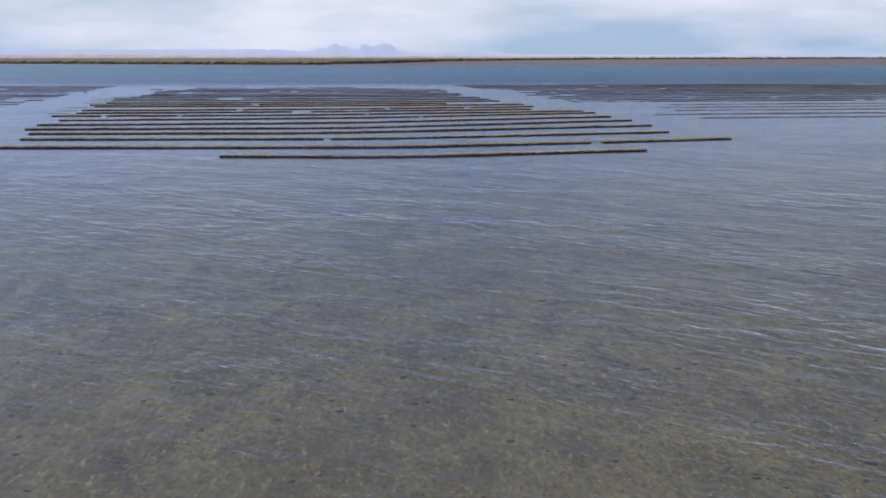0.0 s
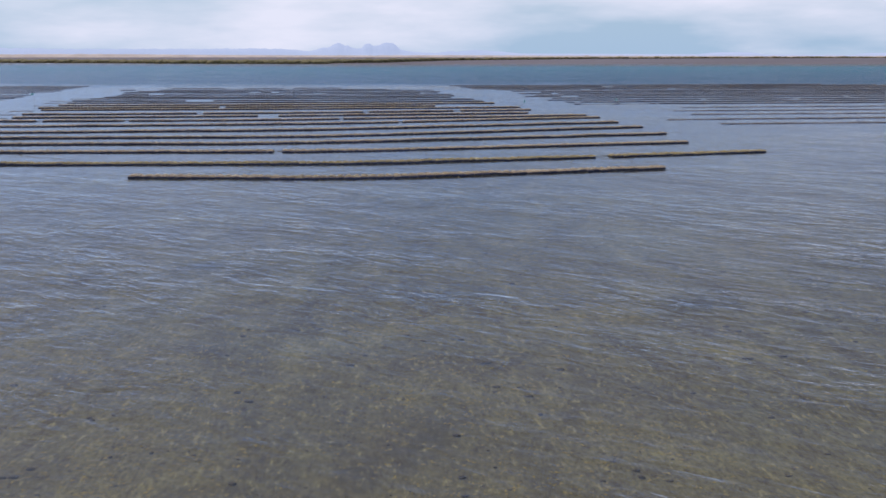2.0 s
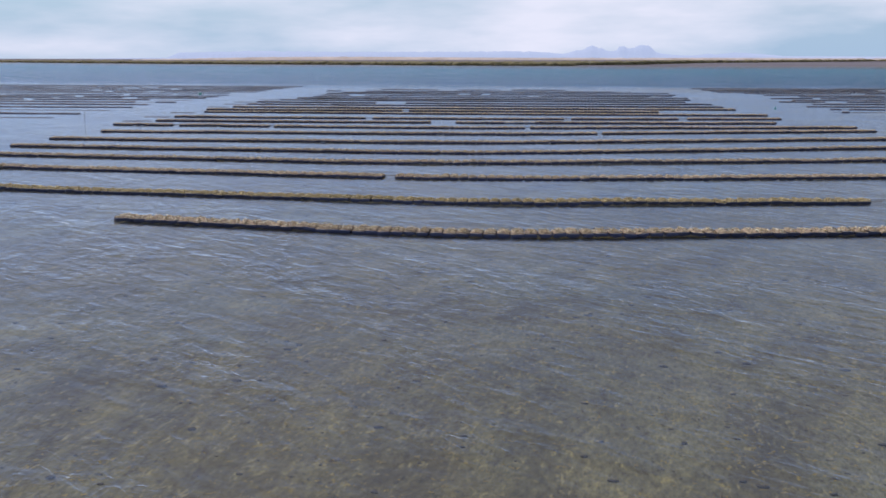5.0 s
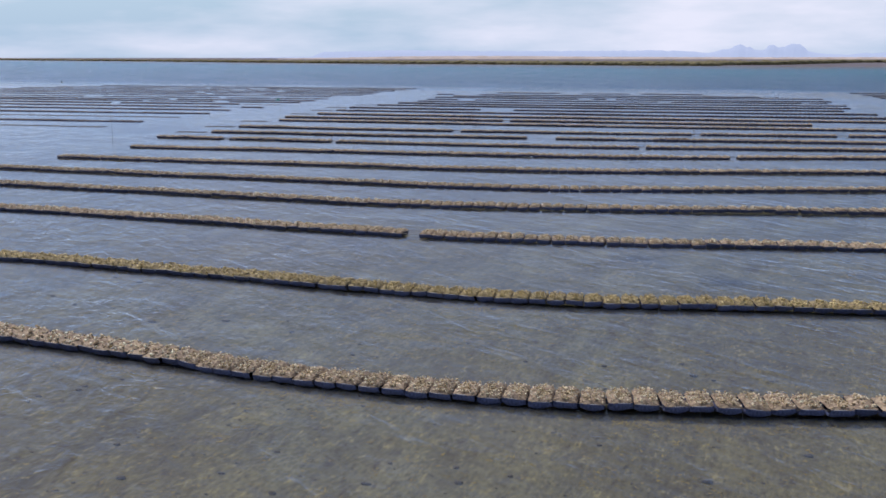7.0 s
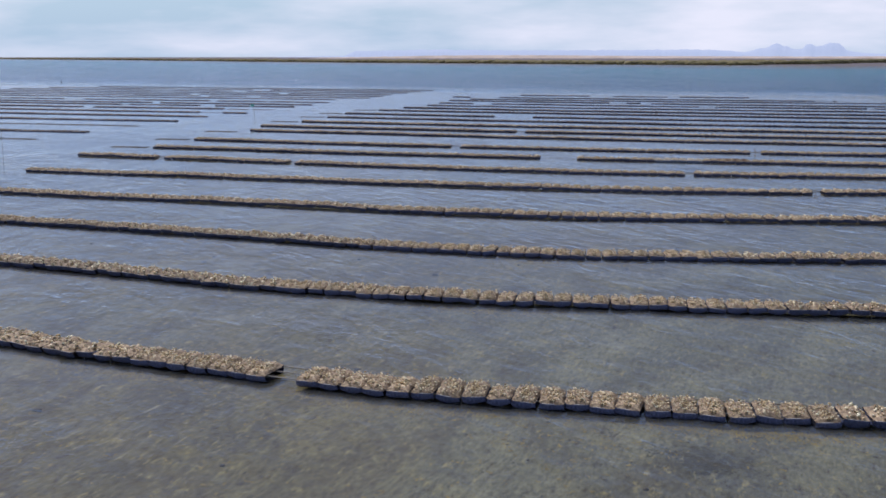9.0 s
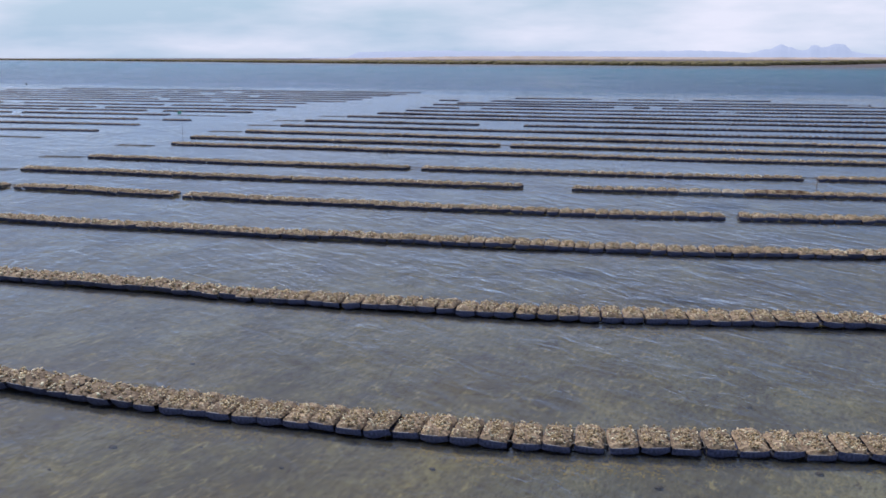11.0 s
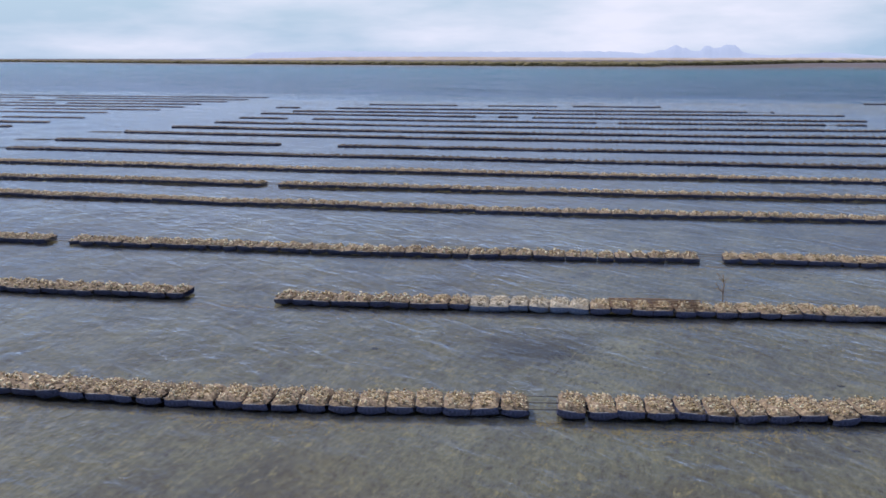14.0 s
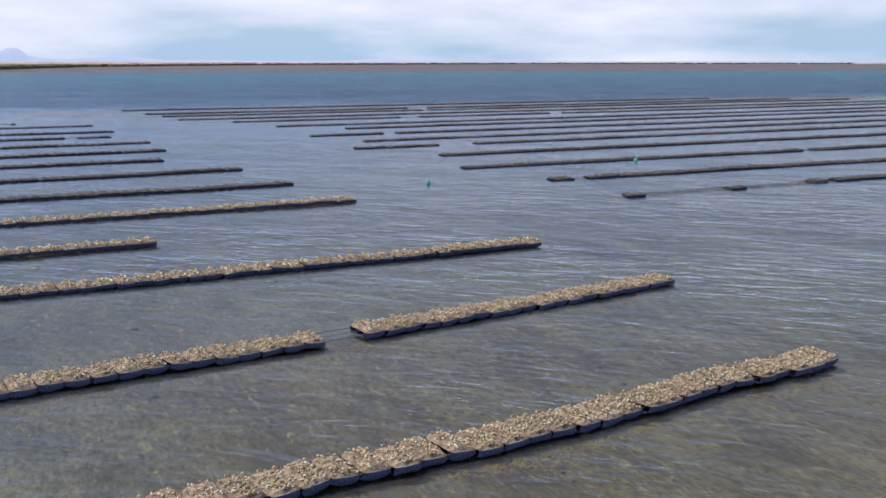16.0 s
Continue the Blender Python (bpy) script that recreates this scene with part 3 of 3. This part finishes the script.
ridge("dune", "pale pink-tan sand dune line behind the mangroves", "dunes", DUNE,
      [(31, -0.10), (27, -0.04), (24, 0.02), (20, 0.04), (17, 0.03), (13, 0.0), (9, -0.02), (4, -0.03), (0, -0.02), (-6, -0.04), (-14, -0.06), (-24, -0.06), (-45, -0.07)], 2700, rough=0.5, thick=40, seed=7)


def pebbles():
    """Dark stones and weed clumps on the bottom."""
    r, parts = random.Random(11), []
    bm = bmesh.new()
    bmesh.ops.create_icosphere(bm, subdivisions=1, radius=1.0)
    bv = np.array([tuple(v.co) for v in bm.verts])
    bf = np.array([[v.index for v in f.verts] for f in bm.faces])
    bm.free()
    for _ in range(2600):
        y = r.uniform(8, 85) if r.random() < 0.85 else r.uniform(85, 165)
        x = r.uniform(-0.45, 0.40) * 45 + (4 if y < 60 else -8)
        s = 0.022 + 0.06 * r.random() ** 3
        v = bv * np.array([[r.uniform(0.7, 1.2)] for _ in bv]) * (s * r.uniform(1, 2.2), s, s * 0.4)
        parts.append((v + (x, y, ground_z(x, y) + 0.3 * s), bf))
    tagged(new("stones", arrays_mesh("stones", *join(parts), [STONE])), "scattered dark stones and weed clumps on the seabed", "stones", kind="stuff")


pebbles()


def weed_tufts(name, label, spots, mat, seed, size=0.06):
    """Many small leaning blades on the bottom, three to a tuft."""
    g = np.random.RandomState(seed)
    spots = np.asarray(spots)
    base = np.array([(x, y, ground_z(x, y) + 0.010) for x, y in spots])
    n = len(base) * 3
    base = np.repeat(base, 3, axis=0) + np.column_stack([g.normal(0, size * 0.7, n), g.normal(0, size * 0.7, n), np.zeros(n)])
    a = g.uniform(0, 6.283, n)
    w = size * g.uniform(0.35, 0.9, n)
    side = np.column_stack([np.cos(a) * w, np.sin(a) * w, np.zeros(n)])
    tip = np.column_stack([g.normal(0, size * 0.8, n), g.normal(0, size * 0.8, n), size * g.uniform(0.02, 0.12, n) + 0.004])
    V = np.stack([base - side, base + side, base + tip], axis=1).reshape(-1, 3)
    F = np.arange(3 * n).reshape(-1, 3)
    ob = new(name, arrays_mesh(name, V, F, [mat]))
    return tagged(ob, label, "seaweed", kind="stuff")


def weed_bed(x, y, rx, ry, seed):
    g = np.random.RandomState(seed)
    n = int(900 * rx * ry)
    k = np.abs(g.normal(0, 0.55, n)) + 0.05
    a = g.uniform(0, 6.283, n)
    weed_tufts("weed_bed", "dark patch of seaweed on the shallow bottom", np.column_stack([x + rx * k * np.cos(a), y + ry * k * np.sin(a)]), DARK_WEED, seed + 1, 0.036)


def row_weed(row, x0, x1, seed):
    """Olive weed that grows along the sunny edge of a row."""
    g = np.random.RandomState(seed)
    n = int(190 * (x1 - x0))
    xs = g.uniform(x0, x1, n)
    off = -0.40 - np.abs(g.normal(0, 0.34, n)) * (0.75 + 0.5 * np.sin(xs * 0.9 + seed))
    weed_tufts("row_weed", "olive seaweed growing in the water along a row of bags", [(x, curve_y(row, x) + o) for x, o in zip(xs, off)], WEED, seed + 2, 0.040)


# ---- the farm: the block that the flight crosses ----
oyster_row(-17.6, 80.65, 17.0, 86.04, 0.0, (), (-9, 5), bend=(0.177, -3, 4.0))
oyster_row(-42, 88.03, 27.5, 98.0, 0.0, ((13.4, 14.6),), (-12, 3), "algae", bend=(0.145, -3, 4.0))
oyster_row(-40, 97.07, 23.4, 106.77, 0.0, ((-11.4, -10.7),), (-15, 0), bend=(0.140, -7, 4.0))
oyster_row(-42, 104.04, 23.6, 116.58, 0.0, (), (-16, -2), bend=(0.154, -11, 6))
oyster_row(-45, 110.32, 23, 125.89, 0.0, (), (-17, -4), bend=(0.171, -10, 4.0))
oyster_row(-46.4, 117.25, 21.7, 133.61, 0.0, (), (-19, -5), bend=(0.134, -12, 4.0))
oyster_row(-47, 125.77, 21, 142.91, 0.0, ((-3.2, -2.7),), (-20, -6), bend=(0.121, -12, 4.0))
oyster_row(-51.2, 134.38, 20, 147.37, 0.0, ((-45, -44.2), (-35.1, -34.5), (-10.55, -10.05)), (-19, -1), bend=(0.086, -19, 4.0))
oyster_row(-50.5, 141.4, 13, 152.3, -1.2, ((-21.3, -18.8),), (-15, 12.9), pale=(-13.6, -10.9))
oyster_row(-52.2, 148.6, 14, 160.2, -1.9, ((-30.3, -29.5), (-8.85, -8.1), (3.2, 4.2)), (-8, 13.9))
oyster_row(-53.8, 159.05, 13, 167.07, 0.0, bend=(0.037, -19, 4.0))
oyster_row(-56.4, 164.57, 0.6, 171.29, 0.0, ((-30.9, -30.0),), bend=(0.022, -20, 4.0))
oyster_row(-56.3, 172, 9.8, 179.9, -0.9)
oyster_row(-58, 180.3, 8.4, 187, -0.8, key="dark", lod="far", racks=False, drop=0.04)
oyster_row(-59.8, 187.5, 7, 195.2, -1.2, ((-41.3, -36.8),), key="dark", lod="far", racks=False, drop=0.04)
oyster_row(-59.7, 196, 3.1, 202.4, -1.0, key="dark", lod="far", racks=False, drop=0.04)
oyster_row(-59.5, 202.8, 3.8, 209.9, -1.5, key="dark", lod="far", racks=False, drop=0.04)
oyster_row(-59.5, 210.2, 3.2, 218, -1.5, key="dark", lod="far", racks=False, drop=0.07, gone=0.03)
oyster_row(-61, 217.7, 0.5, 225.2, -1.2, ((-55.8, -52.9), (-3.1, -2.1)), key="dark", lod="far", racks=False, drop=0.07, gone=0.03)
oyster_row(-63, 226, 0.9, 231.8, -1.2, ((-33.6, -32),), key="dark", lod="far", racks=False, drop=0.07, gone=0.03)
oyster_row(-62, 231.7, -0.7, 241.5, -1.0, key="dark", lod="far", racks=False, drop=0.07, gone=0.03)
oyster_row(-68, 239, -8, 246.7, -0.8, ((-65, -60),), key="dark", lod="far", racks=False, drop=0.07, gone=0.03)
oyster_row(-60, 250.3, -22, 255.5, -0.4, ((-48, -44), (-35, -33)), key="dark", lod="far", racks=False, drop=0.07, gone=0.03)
# the block beyond the left channel
for xl, yl, xr, yr, gaps in (
        (-112, 146.5, -66.5, 151.6, ()), (-118, 161.0, -69.2, 167.6, ()), (-125, 169.5, -71.3, 175.5, ()), (-130, 177.5, -71.2, 183.4, ()),
        (-135, 184.5, -79.8, 190.6, ((-101, -99),)), (-140, 192.0, -74.2, 198.7, ((-88.5, -85.8),)), (-145, 197.5, -75.0, 204.9, ((-100.8, -99.0),)),
        (-150, 205.0, -76.8, 212.5, ((-96.5, -95.0), (-87.0, -86.2))), (-155, 213.5, -81.0, 221.8, ()), (-160, 221.0, -78.8, 229.1, ((-110, -108),)),
        (-165, 228.0, -80.0, 236.3, ()), (-170, 235.0, -82.0, 243.6, ((-104, -102),)), (-172, 243.0, -83.0, 252.0, ()), (-170, 252.0, -84.0, 260.0, ((-120, -116),)),
        (-165, 262.0, -85.0, 268.0, ())):
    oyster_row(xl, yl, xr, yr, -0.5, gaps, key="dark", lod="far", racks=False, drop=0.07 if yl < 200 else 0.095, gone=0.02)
for x, y in ((-51.0, 141.3), (-52.7, 148.5), (-54.3, 157.2), (-56.8, 171.9), (-58.5, 180.2), (-60.2, 187.4), (-60.0, 195.9)):
    bare_row(x - 3.2, y - 0.45, x, y)
bare_row(-90, 141.0, -64.6, 143.5)
bare_row(-95, 156.5, -67.8, 160.0)
bare_row(-79.5, 190.8, -72.2, 191.2)
# the block beyond the right channel
for xl, yl, xr, yr, gaps in (
        (33, 131.6, 115, 144.0, ()), (28.7, 139.4, 118, 153.0, ()), (34, 150.0, 120, 162.5, ()), (33.6, 158.4, 122, 171.0, ()), (37.0, 168.0, 122, 180.5, ()),
        (35.9, 179.3, 125, 191.0, ()), (21.8, 184.5, 125, 199.0, ((23.1, 24.1),)), (19.5, 191.8, 128, 207.5, ((46.3, 47.4),)), (21.0, 200.0, 130, 217.5, ()),
        (16.9, 207.2, 130, 226.0, ((23.6, 26.8),)), (19.3, 213.7, 132, 233.5, ()), (16.5, 220.5, 132, 240.0, ((23.1, 24.4),)), (21.7, 229.0, 132, 247.5, ()),
        (16.1, 234.4, 130, 253.0, ()), (13.1, 243.3, 128, 261.5, ((52, 54),)), (8.0, 249.2, 125, 268.0, ()), (7.0, 256.9, 120, 276.0, ()),
        (5.4, 262.9, 112, 281.0, ((40, 43),)), (3.1, 272.9, 100, 287.0, ())):
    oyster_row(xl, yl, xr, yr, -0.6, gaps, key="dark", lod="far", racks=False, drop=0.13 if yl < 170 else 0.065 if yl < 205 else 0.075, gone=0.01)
oyster_row(22.3, 177.2, 23.2, 177.2, key="dark", lod="far", racks=False, drop=0.04)
for x, y in ((28.5, 178.2), (34.3, 179.1)):
    oyster_row(x, y, x + 0.9, y + 0.1, key="dark", lod="far", racks=False, drop=0.06)
bare_row(23.6, 177.4, 35.6, 179.2)


def outer_weed(name, label, count, mat, seed, size):
    """Small weed flecks, thick in drifts, over the open flats before and between the first rows."""
    g = np.random.RandomState(seed)
    y = g.uniform(8, 100, count * 2)
    x = g.uniform(-0.62, 0.50, count * 2) * (30 + 0.25 * np.abs(y - 10)) + np.interp(y, [8, 60, 100], [1, 4, -8])
    drift = np.sin(0.7 * x + 1.3 * np.sin(0.4 * y)) * np.sin(0.5 * y + np.sin(0.6 * x))
    keep = g.uniform(-1.1, 0.8, count * 2) < drift
    weed_tufts(name, label, np.column_stack([x, y])[keep], mat, seed + 1, size)


outer_weed("weed_flecks", "yellow-olive weed flecks scattered on the shallow sand", 26000, WEED, 71, 0.050)
outer_weed("weed_flecks", "dark weed flecks scattered on the shallow sand", 12000, DARK_WEED, 75, 0.050)

for k, (x, y, rx, ry) in enumerate(((-11.4, 143.5, 1.7, 1.5), (-13.0, 127.0, 2.0, 0.9), (-9.4, 124.9, 1.4, 0.7), (-8.7, 129.9, 1.2, 0.8),
                                    (10.3, 48.5, 1.6, 1.3), (-6.6, 54.2, 1.5, 1.1), (1.3, 94.2, 1.3, 1.1), (-2.1, 96.9, 1.1, 0.8))):
    weed_bed(x, y, rx, ry, 40 + 3 * k)


# ---- small things ----
def marker_flag(x, y, h):
    V, F = tube([(0, 0, -0.35), (0.02, 0, h * 0.5), (0, 0.02, h)], 0.011, 6)
    pole = new("marker_pole", arrays_mesh("pole", V, F, [STEEL]))
    pole.location = (x, y, 0)
    tagged(pole, "thin pole with a small teal flag beside a row end", "marker pole")
    n = 6
    fv = [(-0.02 - 0.40 * i / n, 0.05 * math.sin(i * 1.3) + off, h - 0.02 - k * 0.24 - 0.02 * i) for off in (-0.006, 0.006) for i in range(n + 1) for k in (0, 1)]
    ff = []
    for i in range(n):
        a, b = 2 * i, 2 * (n + 1) + 2 * i
        ff += [(a, a + 1, a + 3, a + 2), (b, b + 2, b + 3, b + 1)]
    ff += [(0, 2 * n + 2, 2 * n + 3, 1), (2 * n, 2 * n + 1, 4 * n + 3, 4 * n + 2)]
    child("flag", arrays_mesh("flag", fv, ff, [TEAL]), pole, "faded teal cloth flag")


def bare_pole(x, y, h):
    ob = new("marker_pole", arrays_mesh("pole", *tube([(0, 0, -0.35), (0.03, 0.01, h * 0.6), (0.01, 0, h)], 0.011, 6), [STEEL]))
    ob.location = (x, y, 0)
    tagged(ob, "thin bare grey pole standing in the water", "marker pole")


def buoy(x, y, s, mat, label, group):
    bm = bmesh.new()
    bmesh.ops.create_uvsphere(bm, u_segments=14, v_segments=9, radius=0.14 * s)
    for v in bm.verts:
        v.co.z *= 1.25
    me = bpy.data.meshes.new("float")
    bm.to_mesh(me)
    bm.free()
    me.materials.append(mat)
    ob = new("buoy", me)
    ob.location = (x, y, 0.12)
    tagged(ob, label, "buoy", group)
    child("mast", arrays_mesh("mast", *tube([(0, 0, 0.15 * s), (0.01, 0, 0.42 * s)], 0.02, 6), [mat]), ob)


def old_rack(x, y, turn):
    """A rusty slatted frame thrown on top of the bags."""
    ob = new("slatted_frame", None)
    ob.matrix_world = pose(x, y, RAIL_Z + 0.082, 1.0, -0.6, turn)
    tagged(ob, "rusty reddish slatted frame lying on top of oyster bags", "slatted frame")
    slat = arrays_mesh("slat", *tube([(-1.15, 0, 0), (0, 0, 0.012), (1.15, 0, -0.004)], 0.017, 5), [RUST])
    rib = arrays_mesh("rib", *tube([(0, -0.42, 0), (0, 0.42, 0.01)], 0.016, 5), [RUST])
    for k in range(6):
        child("slat", slat, ob).location = (0.03 * (k % 2), -0.40 + 0.16 * k, 0.02)
    for px in (-1.0, -0.35, 0.3, 0.95):
        child("rib", rib, ob).location = (px, 0, -0.012)


def twig(x, y):
    parts = [tube([(0, 0, 0.1), (0.02, 0.0, 0.5), (-0.02, 0.02, 0.78)], 0.014, 5)]
    r = random.Random(4)
    for k in range(7):
        z = r.uniform(0.25, 0.7)
        parts.append(tube([(0, 0, z), (r.uniform(-0.22, 0.22), r.uniform(-0.1, 0.1), z + r.uniform(0.05, 0.25))], 0.008, 4))
    ob = new("dry_branch", arrays_mesh("dry_branch", *join(parts), [TWIG]))
    ob.location = (x, y, RAIL_Z)
    tagged(ob, "dry leafless branch stuck upright among the bags", "branch")


marker_flag(-56.6, 163.5, 2.3)
bare_pole(-48.2, 124.8, 2.6)
for x, y in ((15.0, 184.6), (31.1, 191.6)):
    buoy(x, y, 0.9, TEAL, "small teal plastic marker buoy afloat in the channel", "teal buoys")
buoy(-196.0, 282.0, 1.6, DARK_WEED, "dark marker buoy afloat on the open water", "")
old_rack(-9.3, 147.35, 10)
twig(-7.7, 148.1)
